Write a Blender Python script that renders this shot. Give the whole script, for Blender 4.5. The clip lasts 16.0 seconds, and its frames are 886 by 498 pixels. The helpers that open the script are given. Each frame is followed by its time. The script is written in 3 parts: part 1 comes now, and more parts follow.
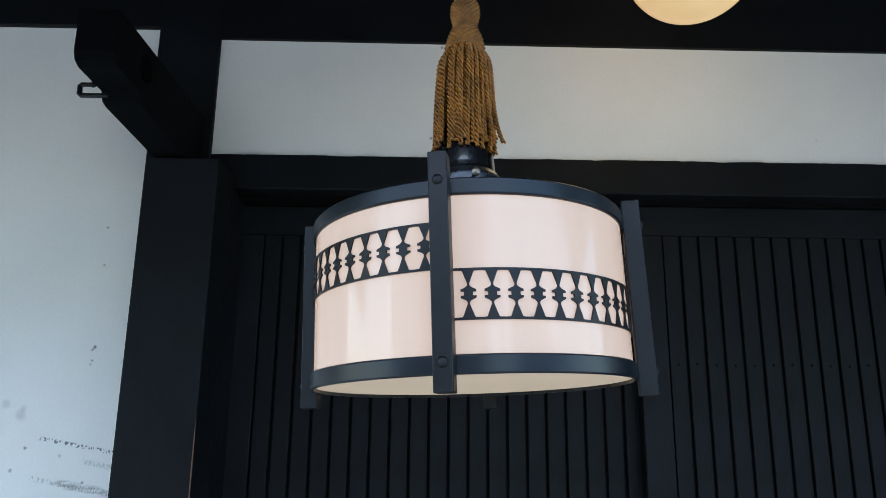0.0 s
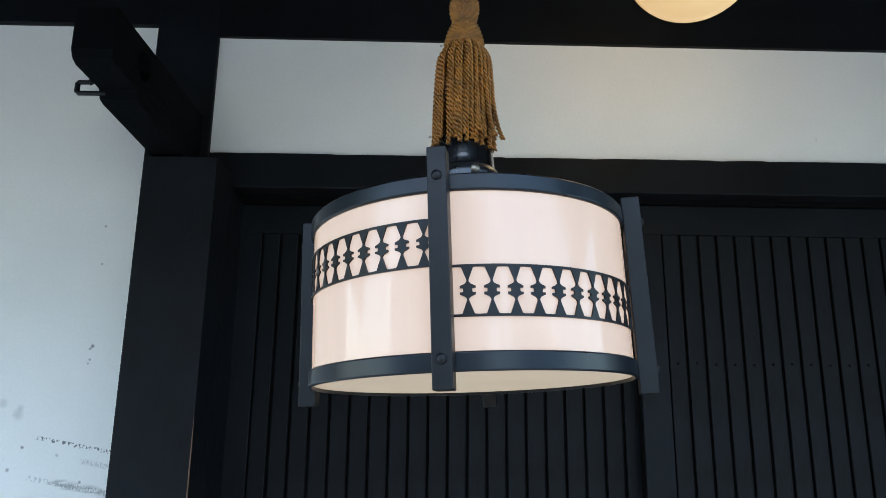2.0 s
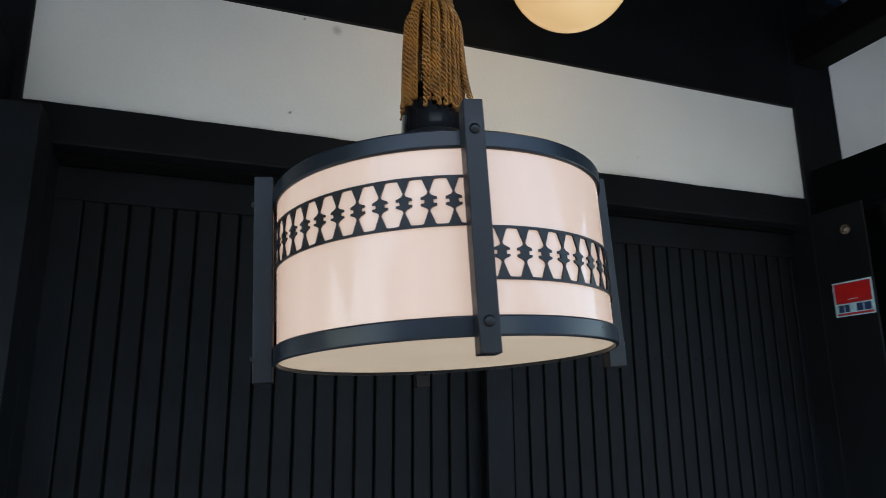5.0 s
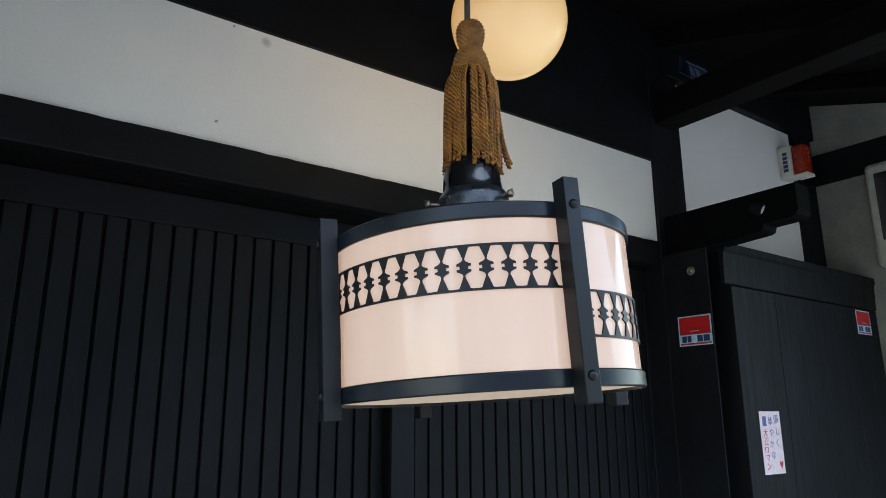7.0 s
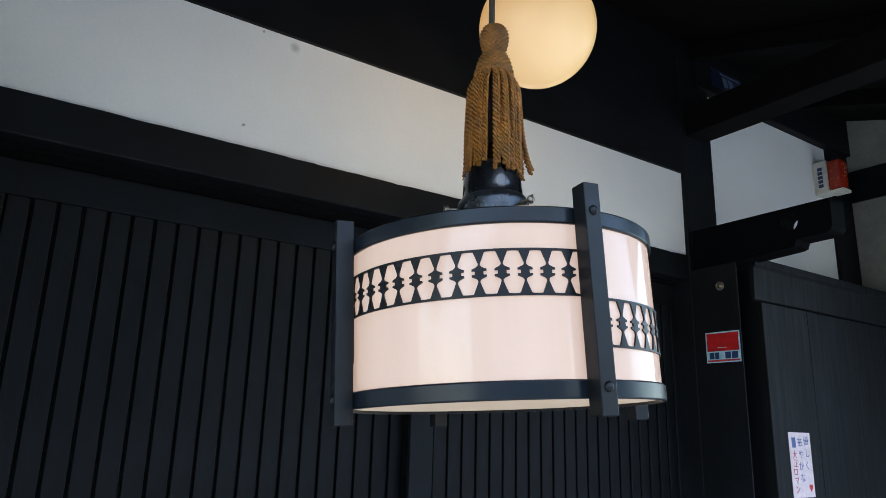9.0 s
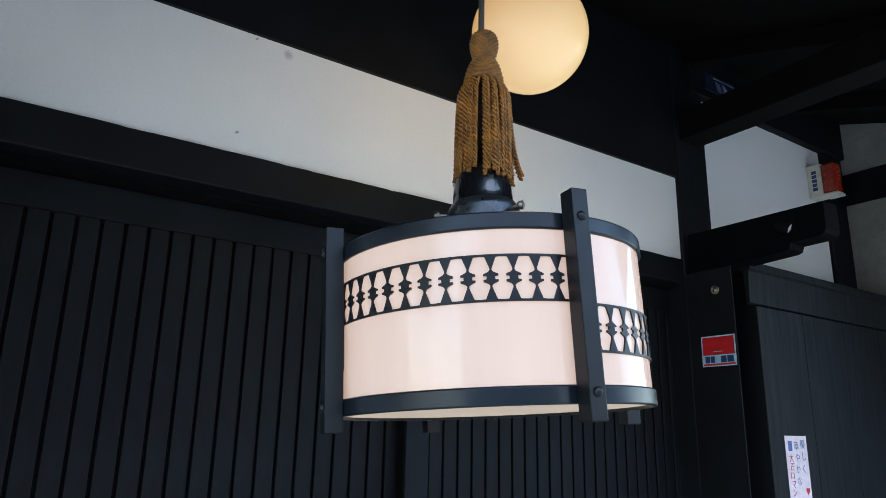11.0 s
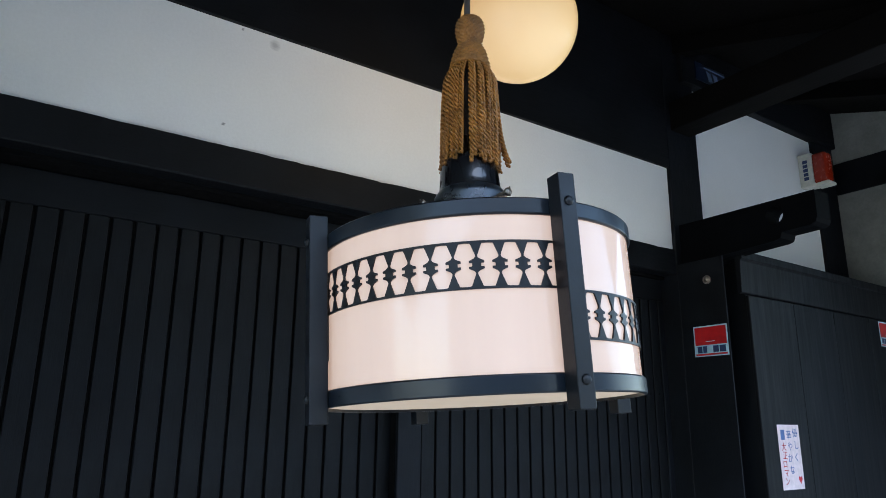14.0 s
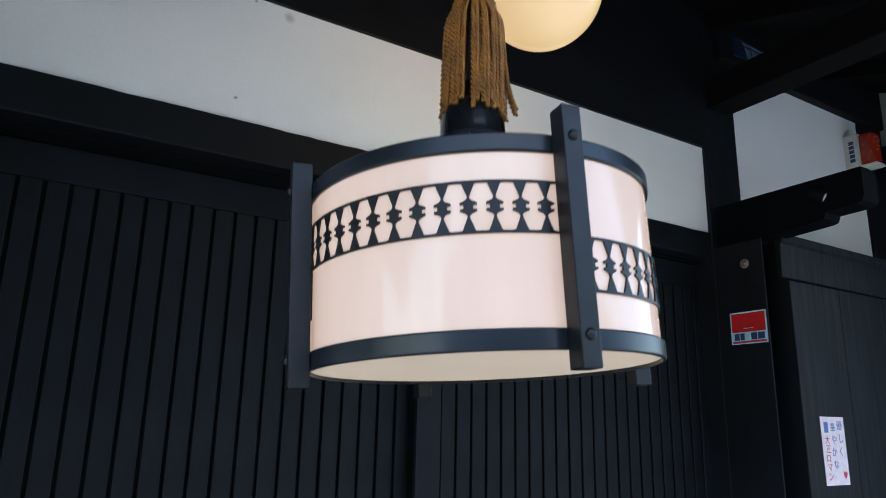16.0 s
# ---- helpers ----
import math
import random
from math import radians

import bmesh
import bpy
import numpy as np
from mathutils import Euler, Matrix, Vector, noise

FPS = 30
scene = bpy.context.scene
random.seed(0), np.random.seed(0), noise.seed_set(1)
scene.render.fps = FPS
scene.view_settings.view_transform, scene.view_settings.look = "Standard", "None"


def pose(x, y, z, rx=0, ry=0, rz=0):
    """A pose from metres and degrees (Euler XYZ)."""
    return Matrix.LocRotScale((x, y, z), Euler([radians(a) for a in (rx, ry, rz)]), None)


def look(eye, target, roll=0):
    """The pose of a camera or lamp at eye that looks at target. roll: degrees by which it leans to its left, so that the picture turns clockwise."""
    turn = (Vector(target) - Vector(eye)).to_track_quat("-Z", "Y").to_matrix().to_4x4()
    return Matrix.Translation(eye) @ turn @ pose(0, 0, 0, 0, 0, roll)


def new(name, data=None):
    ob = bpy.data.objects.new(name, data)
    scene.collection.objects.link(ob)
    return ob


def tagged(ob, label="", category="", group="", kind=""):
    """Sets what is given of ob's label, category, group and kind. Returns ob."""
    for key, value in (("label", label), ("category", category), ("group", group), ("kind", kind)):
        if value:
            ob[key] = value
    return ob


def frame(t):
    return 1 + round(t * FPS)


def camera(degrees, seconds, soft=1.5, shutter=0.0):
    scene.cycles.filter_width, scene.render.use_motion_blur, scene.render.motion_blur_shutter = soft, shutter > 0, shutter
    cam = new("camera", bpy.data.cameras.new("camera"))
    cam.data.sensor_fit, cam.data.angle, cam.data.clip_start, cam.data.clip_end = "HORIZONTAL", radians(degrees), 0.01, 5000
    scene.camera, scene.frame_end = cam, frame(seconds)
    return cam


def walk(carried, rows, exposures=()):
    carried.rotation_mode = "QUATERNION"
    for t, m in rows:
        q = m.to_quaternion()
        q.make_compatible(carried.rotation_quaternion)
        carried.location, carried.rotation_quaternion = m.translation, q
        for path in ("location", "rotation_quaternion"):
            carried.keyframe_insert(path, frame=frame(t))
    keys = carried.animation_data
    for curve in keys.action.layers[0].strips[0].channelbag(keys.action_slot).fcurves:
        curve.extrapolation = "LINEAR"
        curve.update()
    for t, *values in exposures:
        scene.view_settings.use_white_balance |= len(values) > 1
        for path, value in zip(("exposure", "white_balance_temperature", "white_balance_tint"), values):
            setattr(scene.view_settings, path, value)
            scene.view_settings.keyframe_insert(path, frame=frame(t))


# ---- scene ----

cam = camera(65.5, 16.0, 0.75, 0.4)
PATH = [
    (0, (-0.115, -1.427, 1.668), (-0.085, 0.522, 2.115), 0.6),
    (0.5, (-0.116, -1.426, 1.668), (-0.087, 0.523, 2.116), 0.6),
    (1, (-0.117, -1.428, 1.668), (-0.084, 0.521, 2.116), 0.6),
    (1.5, (-0.113, -1.425, 1.667), (-0.085, 0.524, 2.114), 0.6),
    (2, (-0.115, -1.422, 1.666), (-0.082, 0.527, 2.114), 0.6),
    (2.5, (-0.108, -1.421, 1.664), (-0.071, 0.529, 2.106), 0.5),
    (3, (-0.08, -1.414, 1.664), (-0.142, 0.54, 2.087), 1.0),
    (3.2, (-0.074, -1.406, 1.661), (-0.153, 0.548, 2.083), 1.3),
    (5.3, (-0.348, -1.347, 1.638), (0.44, 0.433, 2.096), -0.7),
    (5.5, (-0.382, -1.373, 1.636), (0.449, 0.389, 2.091), -0.7),
    (6, (-0.447, -1.373, 1.648), (0.491, 0.34, 2.08), -0.1),
    (6.5, (-0.498, -1.31, 1.668), (0.583, 0.308, 2.131), -0.3),
    (7, (-0.512, -1.3, 1.669), (0.636, 0.269, 2.141), -0.3),
    (7.5, (-0.508, -1.297, 1.668), (0.624, 0.279, 2.154), 0.4),
    (8, (-0.503, -1.289, 1.665), (0.598, 0.305, 2.159), 0.9),
    (8.5, (-0.497, -1.296, 1.666), (0.592, 0.307, 2.162), 1.4),
    (9, (-0.498, -1.297, 1.667), (0.58, 0.312, 2.166), 1.6),
    (11.5, (-0.49, -1.303, 1.668), (0.594, 0.297, 2.183), 1.0),
    (12, (-0.488, -1.304, 1.669), (0.6, 0.295, 2.18), 0.8),
    (12.5, (-0.492, -1.301, 1.666), (0.603, 0.293, 2.178), 0.6),
    (13, (-0.488, -1.304, 1.668), (0.607, 0.29, 2.176), 0.6),
    (13.5, (-0.482, -1.303, 1.667), (0.609, 0.296, 2.17), 0.5),
    (14, (-0.48, -1.295, 1.665), (0.62, 0.3, 2.164), 0.5),
    (14.5, (-0.479, -1.299, 1.665), (0.621, 0.297, 2.161), 0.5),
    (15, (-0.475, -1.298, 1.666), (0.618, 0.303, 2.157), 0.4),
    (15.5, (-0.459, -1.316, 1.665), (0.582, 0.322, 2.148), 0.6),
    (16, (-0.416, -1.26, 1.643), (0.599, 0.393, 2.13), 1.2),
]
walk(cam, [(t, look(eye, target, roll)) for t, eye, target, roll in PATH],
     [(0, 2.52, 6450, 2), (0.5, 2.61, 6480, 1), (2.5, 2.66, 6570, 1), (3, 2.59, 6600, 1), (5.5, 2.42, 6880, 5), (7, 2.53, 6830, 5), (9, 2.66, 6480, 5), (12.5, 2.71, 6280, 4), (16, 2.66, 6290, 5)])

# ---- world and light ----
world = bpy.data.worlds.new("sky")
scene.world = world
world.use_nodes = True
wn = world.node_tree.nodes
sky = wn.new("ShaderNodeTexSky")
sky.sky_type, sky.sun_disc = "NISHITA", False
sky.sun_elevation, sky.sun_rotation = radians(58), radians(200)
sky.air_density, sky.dust_density = 1.0, 1.0
wn["Background"].inputs["Strength"].default_value = 0.14
world.node_tree.links.new(sky.outputs[0], wn["Background"].inputs["Color"])
sun = new("sun", bpy.data.lights.new("sun", "SUN"))
sun.data.energy, sun.data.angle, sun.data.color = 1.0, radians(12), (1.0, 0.97, 0.93)
sun.matrix_world = look((0, 0, 20), (3.6, 9.9, 3.0))


# ---- materials ----
def tree(name):
    m = bpy.data.materials.new(name)
    m.use_nodes = True
    return m, m.node_tree.nodes, m.node_tree.links, m.node_tree.nodes["Principled BSDF"]


def noise_tex(n, l, scale, detail=6.0, rough=0.6, stretch=(1, 1, 1)):
    co, mp, tx = n.new("ShaderNodeTexCoord"), n.new("ShaderNodeMapping"), n.new("ShaderNodeTexNoise")
    mp.inputs["Scale"].default_value = stretch
    tx.inputs["Scale"].default_value, tx.inputs["Detail"].default_value, tx.inputs["Roughness"].default_value = scale, detail, rough
    l.new(co.outputs["Object"], mp.inputs[0])
    l.new(mp.outputs[0], tx.inputs["Vector"])
    return tx.outputs["Fac"]


def ramp(n, l, fac, stops):
    r = n.new("ShaderNodeValToRGB")
    while len(r.color_ramp.elements) < len(stops):
        r.color_ramp.elements.new(0.5)
    for e, (p, c) in zip(r.color_ramp.elements, stops):
        e.position, e.color = p, (*c, 1) if len(c) == 3 else c
    l.new(fac, r.inputs[0])
    return r.outputs[0]


def bump(n, l, bsdf, fac, strength, distance):
    b = n.new("ShaderNodeBump")
    b.inputs["Strength"].default_value, b.inputs["Distance"].default_value = strength, distance
    l.new(fac, b.inputs["Height"])
    l.new(b.outputs[0], bsdf.inputs["Normal"])


def mix(n, l, fac, a, b, kind="MIX"):
    x = n.new("ShaderNodeMix")
    x.data_type, x.blend_type = "RGBA", kind
    for sock, v in ((x.inputs[0], fac), (x.inputs[6], a), (x.inputs[7], b)):
        if isinstance(v, (int, float)):
            sock.default_value = v
        elif isinstance(v, tuple):
            sock.default_value = (*v, 1)
        else:
            l.new(v, sock)
    return x.outputs[2]


def plain(name, colour, rough=0.5, metal=0.0, vary=0.25, scale=40, relief=0.0, stretch=(1, 1, 1), coat=0.0, shine=0.5):
    """A surface of one colour with two scales of variation and some relief."""
    m, n, l, p = tree(name)
    lo, hi = tuple(c * (1 - vary) for c in colour), tuple(min(1, c * (1 + vary)) for c in colour)
    big = ramp(n, l, noise_tex(n, l, scale * 0.12, 3), [(0.35, lo), (0.65, hi)])
    f = noise_tex(n, l, scale, 6, 0.65, stretch)
    fine = ramp(n, l, f, [(0.3, (0.75, 0.75, 0.75)), (0.7, (1.0, 1.0, 1.0))])
    l.new(mix(n, l, 1.0, big, fine, "MULTIPLY"), p.inputs["Base Color"])
    rr = ramp(n, l, f, [(0.3, (rough * 0.8,) * 3), (0.7, (min(1, rough * 1.2),) * 3)])
    l.new(rr, p.inputs["Roughness"])
    p.inputs["Metallic"].default_value = metal
    p.inputs["Coat Weight"].default_value = coat
    p.inputs["Specular IOR Level"].default_value = shine
    if relief:
        bump(n, l, p, f, 0.6, relief)
    return m


def plaster(name, marks=False, spots=()):
    m, n, l, p = tree(name)
    a = ramp(n, l, noise_tex(n, l, 1.7, 4), [(0.3, (0.70, 0.72, 0.71)), (0.7, (0.79, 0.80, 0.79))])
    f = noise_tex(n, l, 160, 5, 0.7)
    b = ramp(n, l, f, [(0.25, (0.93, 0.93, 0.93)), (0.7, (1, 1, 1))])
    c = mix(n, l, 1.0, a, b, "MULTIPLY")
    speck = ramp(n, l, noise_tex(n, l, 14, 2, 0.4), [(0.755, (0, 0, 0)), (0.78, (1, 1, 1))])
    c = mix(n, l, speck, c, (0.52, 0.53, 0.53))
    if marks:
        # scuffs: three nearly level scrapes, x and height where they start, their length, breadth and strength
        co, sep = n.new("ShaderNodeTexCoord"), n.new("ShaderNodeSeparateXYZ")
        l.new(co.outputs["Object"], sep.inputs[0])
        dots = ramp(n, l, noise_tex(n, l, 190, 2, 0.5, (1.0, 1, 0.6)), [(0.50, (0, 0, 0)), (0.58, (1, 1, 1))])
        grain = ramp(n, l, noise_tex(n, l, 420, 3, 0.6, (0.8, 1, 0.35)), [(0.42, (0, 0, 0)), (0.62, (1, 1, 1))])
        smear = ramp(n, l, noise_tex(n, l, 120, 4, 0.6, (0.22, 1, 1.0)), [(0.42, (0, 0, 0)), (0.62, (1, 1, 1))])
        for x0, z0, length, breadth, dark, tex in ((-0.900, 1.6015, 0.157, 0.0050, 0.95, dots), (-0.80, 1.556, 0.06, 0.0065, 0.45, grain), (-0.90, 1.5245, 0.05, 0.006, 0.35, dots), (-0.865, 1.519, 0.13, 0.011, 0.5, smear), (-0.85, 1.516, 0.12, 0.008, 0.5, grain)):
            line, gap, band, run = n.new("ShaderNodeMath"), n.new("ShaderNodeMath"), n.new("ShaderNodeMapRange"), n.new("ShaderNodeMapRange")
            line.operation, gap.operation = "MULTIPLY_ADD", "SUBTRACT"
            line.inputs[1].default_value, line.inputs[2].default_value = -0.178, z0 + 0.178 * x0
            l.new(sep.outputs["X"], line.inputs[0])
            l.new(sep.outputs["Z"], gap.inputs[0])
            l.new(line.outputs[0], gap.inputs[1])
            size = n.new("ShaderNodeMath")
            size.operation = "ABSOLUTE"
            l.new(gap.outputs[0], size.inputs[0])
            band.inputs[1].default_value, band.inputs[2].default_value, band.inputs[4].default_value = breadth, breadth * 0.55, dark
            l.new(size.outputs[0], band.inputs[0])
            run.inputs[1].default_value, run.inputs[2].default_value = x0, x0 + length * 0.15
            l.new(sep.outputs["X"], run.inputs[0])
            fac = mix(n, l, 1.0, mix(n, l, 1.0, band.outputs[0], run.outputs[0], "MULTIPLY"), tex, "MULTIPLY")
            c = mix(n, l, fac, c, (0.13, 0.14, 0.15))
    if spots:
        co, warp, add = n.new("ShaderNodeTexCoord"), n.new("ShaderNodeTexNoise"), n.new("ShaderNodeVectorMath")
        warp.inputs["Scale"].default_value, add.operation = 90, "MULTIPLY_ADD"
        l.new(warp.outputs["Color"], add.inputs[0])
        add.inputs[1].default_value = (0.008, 0.0, 0.008)
        l.new(co.outputs["Object"], add.inputs[2])
    for x, z, size, dark in spots:
        d, r = n.new("ShaderNodeVectorMath"), n.new("ShaderNodeMapRange")
        d.operation = "DISTANCE"
        d.inputs[1].default_value = (x + 0.004, 0.0, z + 0.004)
        l.new(add.outputs[0], d.inputs[0])
        r.inputs[1].default_value, r.inputs[2].default_value, r.inputs[3].default_value, r.inputs[4].default_value = size, size * 0.3, 0.0, dark
        l.new(d.outputs["Value"], r.inputs[0])
        c = mix(n, l, r.outputs[0], c, (0.14, 0.14, 0.15))
    l.new(c, p.inputs["Base Color"])
    p.inputs["Roughness"].default_value = 0.85
    bump(n, l, p, f, 0.35, 0.0012)
    return m


def lit_glass(name, colour, tint, strength, rough, streak, shine=0.5):
    """Opal glass with a lamp behind it, glossy outside."""
    m, n, l, p = tree(name)
    f = noise_tex(n, l, 9, 3, 0.5, streak)
    l.new(ramp(n, l, f, [(0.3, tuple(c * 0.95 for c in colour)), (0.7, colour)]), p.inputs["Base Color"])
    e = ramp(n, l, f, [(0.25, tuple(c * 0.90 for c in tint)), (0.75, tint)])
    l.new(e, p.inputs["Emission Color"])
    p.inputs["Emission Strength"].default_value = strength
    p.inputs["Roughness"].default_value = rough
    p.inputs["IOR"].default_value = 1.5
    p.inputs["Specular IOR Level"].default_value = shine
    return m


WHITE = plaster("white_plaster")
# The side wall's deep shade is put into this grey base colour.
SHADE_GREY = plain("shade_grey_plaster", (0.20, 0.21, 0.19), 0.85, 0, 0.12, 90, 0.0008)
BARE_WOOD = plain("bare_reddish_wood", (0.16, 0.085, 0.05), 0.7, 0, 0.4, 80)
WHITE_STAINED = plaster("stained_white_plaster", False, [(-0.029, 2.453, 0.014, 0.45), (-0.122, 2.246, 0.0045, 0.8), (-0.10, 2.466, 0.004, 0.7)])
WHITE_SCUFFED = plaster("scuffed_white_plaster", True, [(-0.801, 1.780, 0.005, 0.9), (-0.805, 1.775, 0.004, 0.7), (-0.805, 1.752, 0.0035, 0.6), (-0.808, 1.745, 0.003, 0.5), (-0.964, 1.664, 0.012, 0.22), (-0.931, 1.644, 0.013, 0.25), (-0.927, 1.656, 0.009, 0.2), (-0.914, 1.580, 0.0045, 0.8), (-0.936, 1.537, 0.005, 0.6), (-0.794, 1.516, 0.004, 0.7), (-0.803, 1.95, 0.0035, 0.6), (-0.804, 2.032, 0.004, 0.6), (-0.845, 1.566, 0.005, 0.4)])
BLACK_WOOD = plain("black_stained_wood", (0.0044, 0.0058, 0.0084), 0.6, 0, 0.35, 60, 0.0006, (6, 6, 0.35), 0, 0.16)
BLACK_WOOD_LEVEL = plain("black_stained_wood_level_grain", (0.0036, 0.0047, 0.0066), 0.6, 0, 0.35, 60, 0.0006, (0.35, 6, 6), 0, 0.16)
SLAT_WOOD = plain("black_batten_wood", (0.0030, 0.0042, 0.0060), 0.6, 0, 0.35, 70, 0.0006, (5, 5, 0.3), 0, 0.17)
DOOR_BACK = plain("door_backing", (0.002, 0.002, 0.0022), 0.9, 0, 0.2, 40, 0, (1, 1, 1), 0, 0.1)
# Bracket wood: darker and less shiny than the other black timber.
MATT_WOOD = plain("matt_black_wood", (0.0026, 0.0032, 0.0042), 0.8, 0, 0.25, 40, 0, (6, 0.6, 6), 0, 0.04)
SOFFIT = plain("dark_soffit_boards", (0.0022, 0.0021, 0.0020), 0.9, 0, 0.3, 50, 0.0006, (6, 0.4, 6), 0, 0.1)
IRON = plain("black_lacquered_iron", (0.0055, 0.0072, 0.0098), 0.42, 0.1, 0.3, 90, 0.0003, (1, 1, 1), 0, 0.32)
IRON_RING = plain("dark_blued_steel_ring", (0.0050, 0.0094, 0.0160), 0.32, 0.15, 0.35, 30, 0.0002, (1, 1, 1), 0, 0.4)
STEEL = plain("old_nickel_screw", (0.28, 0.24, 0.20), 0.4, 0.9, 0.3, 200)
SATIN = plain("dark_satin_steel", (0.09, 0.098, 0.11), 0.30, 0.75, 0.3, 60)
BOX_WOOD = plain("black_painted_boards", (0.0052, 0.0063, 0.0080), 0.6, 0, 0.2, 14, 0.0001, (5, 5, 0.3), 0, 0.15)
GLAZE = plain("glossy_black_bakelite", (0.008, 0.008, 0.009), 0.16, 0, 0.2, 60, 0, (1, 1, 1), 0.5)
OPAL = lit_glass("lit_opal_glass", (0.38, 0.325, 0.285), (1.0, 0.665, 0.525), 0.078, 0.06, (5, 5, 0.5), 0.27)
OPAL_BASE = lit_glass("lit_opal_base", (0.50, 0.45, 0.38), (1.0, 0.72, 0.50), 0.046, 0.6, (1, 1, 1), 0.1)
ROPE = plain("golden_brown_silk_cord", (0.31, 0.115, 0.013), 0.38, 0, 0.3, 300, 0.0002)
ROPE_DARK = plain("woven_golden_brown_silk", (0.24, 0.094, 0.011), 0.6, 0, 0.35, 400, 0.0004)
CORD = plain("brown_flex", (0.035, 0.022, 0.016), 0.6, 0, 0.2, 100)
PAVING = plain("grey_paving", (0.27, 0.265, 0.255), 0.85, 0, 0.06, 12, 0.002)
STREET_WALL = plain("opposite_render", (0.30, 0.29, 0.275), 0.9, 0, 0.2, 6, 0.002)
RED = plain("red_sticker", (0.50, 0.012, 0.016), 0.4, 0, 0.08, 60)
PALE_BLUE = plain("pale_blue_sticker", (0.42, 0.66, 0.78), 0.4, 0, 0.08, 60)
NAVY = plain("navy_print", (0.015, 0.04, 0.13), 0.5, 0, 0.1, 60)
PAPER = plain("pale_pink_paper", (0.80, 0.66, 0.68), 0.8, 0, 0.05, 60)
RED_INK = plain("red_ink", (0.50, 0.03, 0.04), 0.8, 0, 0.2, 200)
BLUE_INK = plain("blue_ink", (0.10, 0.16, 0.36), 0.8, 0, 0.2, 200)
CREAM_PLASTIC = plain("cream_plastic", (0.60, 0.60, 0.52), 0.45, 0, 0.08, 60)
GREY_PLASTIC = plain("grey_green_plastic", (0.34, 0.36, 0.31), 0.5, 0, 0.12, 40)
SMOKE = plain("smoked_meter_glass", (0.02, 0.02, 0.02), 0.12, 0, 0.1, 30)
BLUE_PANEL = plain("dark_blue_flat", (0.006, 0.013, 0.035), 0.35, 0, 0.2, 60)
DIM_BLUE = plain("dull_blue_flat", (0.10, 0.14, 0.22), 0.5, 0, 0.2, 60)
ORANGE = plain("orange_lens", (0.27, 0.020, 0.006), 0.25, 0, 0.15, 60)


def globe_glass():
    """Warm opal globe; the emission colour is painted brighter towards the lower front right."""
    m, n, l, p = tree("lit_globe_glass")
    co, mp, g = n.new("ShaderNodeTexCoord"), n.new("ShaderNodeMapping"), n.new("ShaderNodeTexGradient")
    mp.inputs["Location"].default_value = (-0.12, 0.25, 0.28)
    mp.inputs["Scale"].default_value = (4.2, 4.2, 4.2)
    g.gradient_type = "SPHERICAL"
    l.new(co.outputs["Object"], mp.inputs[0])
    l.new(mp.outputs[0], g.inputs[0])
    e = ramp(n, l, g.outputs["Fac"], [(0.15, (0.86, 0.42, 0.11)), (0.8, (1.0, 0.61, 0.22))])
    l.new(e, p.inputs["Emission Color"])
    p.inputs["Emission Strength"].default_value = 0.088
    p.inputs["Base Color"].default_value = (0.70, 0.58, 0.40, 1)
    p.inputs["Roughness"].default_value = 0.2
    return m


GLOBE = globe_glass()


# ---- builders ----
def part(name, bm, material, parent=None, label="", smooth=False):
    me = bpy.data.meshes.new(name)
    bmesh.ops.recalc_face_normals(bm, faces=bm.faces[:])
    bm.to_mesh(me)
    bm.free()
    me.materials.append(material)
    if smooth:
        me.shade_smooth()
    ob = new(name, me)
    ob.parent = parent
    return tagged(ob, label)


def box(x0, x1, y0, y1, z0, z1, bevel=0.0, bm=None, seg=2):
    out = bm or bmesh.new()
    m = Matrix.LocRotScale(((x0 + x1) / 2, (y0 + y1) / 2, (z0 + z1) / 2), None, (abs(x1 - x0), abs(y1 - y0), abs(z1 - z0)))
    made = bmesh.ops.create_cube(out, size=1, matrix=m)["verts"]
    if bevel:
        edges = list({e for v in made for e in v.link_edges})
        bmesh.ops.bevel(out, geom=edges, offset=bevel, segments=seg, profile=0.5, affect="EDGES")
    return out


def turned(profile, steps=48, centre=(0, 0), bm=None):
    """A lathe-turned body from rows of radius and height."""
    out = bm or bmesh.new()
    rings = []
    for r, z in profile:
        if r < 1e-5:
            rings.append([out.verts.new((centre[0], centre[1], z))])
        else:
            rings.append([out.verts.new((centre[0] + r * math.cos(a), centre[1] + r * math.sin(a), z)) for a in (2 * math.pi * i / steps for i in range(steps))])
    for a, b in zip(rings, rings[1:]):
        for i in range(max(len(a), len(b))):
            q = [a[i % len(a)], a[(i + 1) % len(a)], b[(i + 1) % len(b)], b[i % len(b)]]
            q = list(dict.fromkeys(q))
            if len(q) > 2:
                out.faces.new(q)
    return out


def tube(points, radius, sides=8, bm=None, closed=False):
    """A round bar swept along points."""
    out = bm or bmesh.new()
    pts = [Vector(p) for p in points]
    rings = []
    for i, p in enumerate(pts):
        d = (pts[min(i + 1, len(pts) - 1)] - pts[max(i - 1, 0)]).normalized()
        u = d.orthogonal().normalized() if i == 0 else (last - d * last.dot(d)).normalized()
        last = u
        w = d.cross(u)
        r = radius[i] if isinstance(radius, (list, tuple)) else radius
        rings.append([out.verts.new(p + r * (u * math.cos(a) + w * math.sin(a))) for a in (2 * math.pi * k / sides for k in range(sides))])
    for a, b in zip(rings, rings[1:]):
        for k in range(sides):
            out.faces.new((a[k], a[(k + 1) % sides], b[(k + 1) % sides], b[k]))
    out.faces.new(rings[0][::-1])
    out.faces.new(rings[-1])
    return out


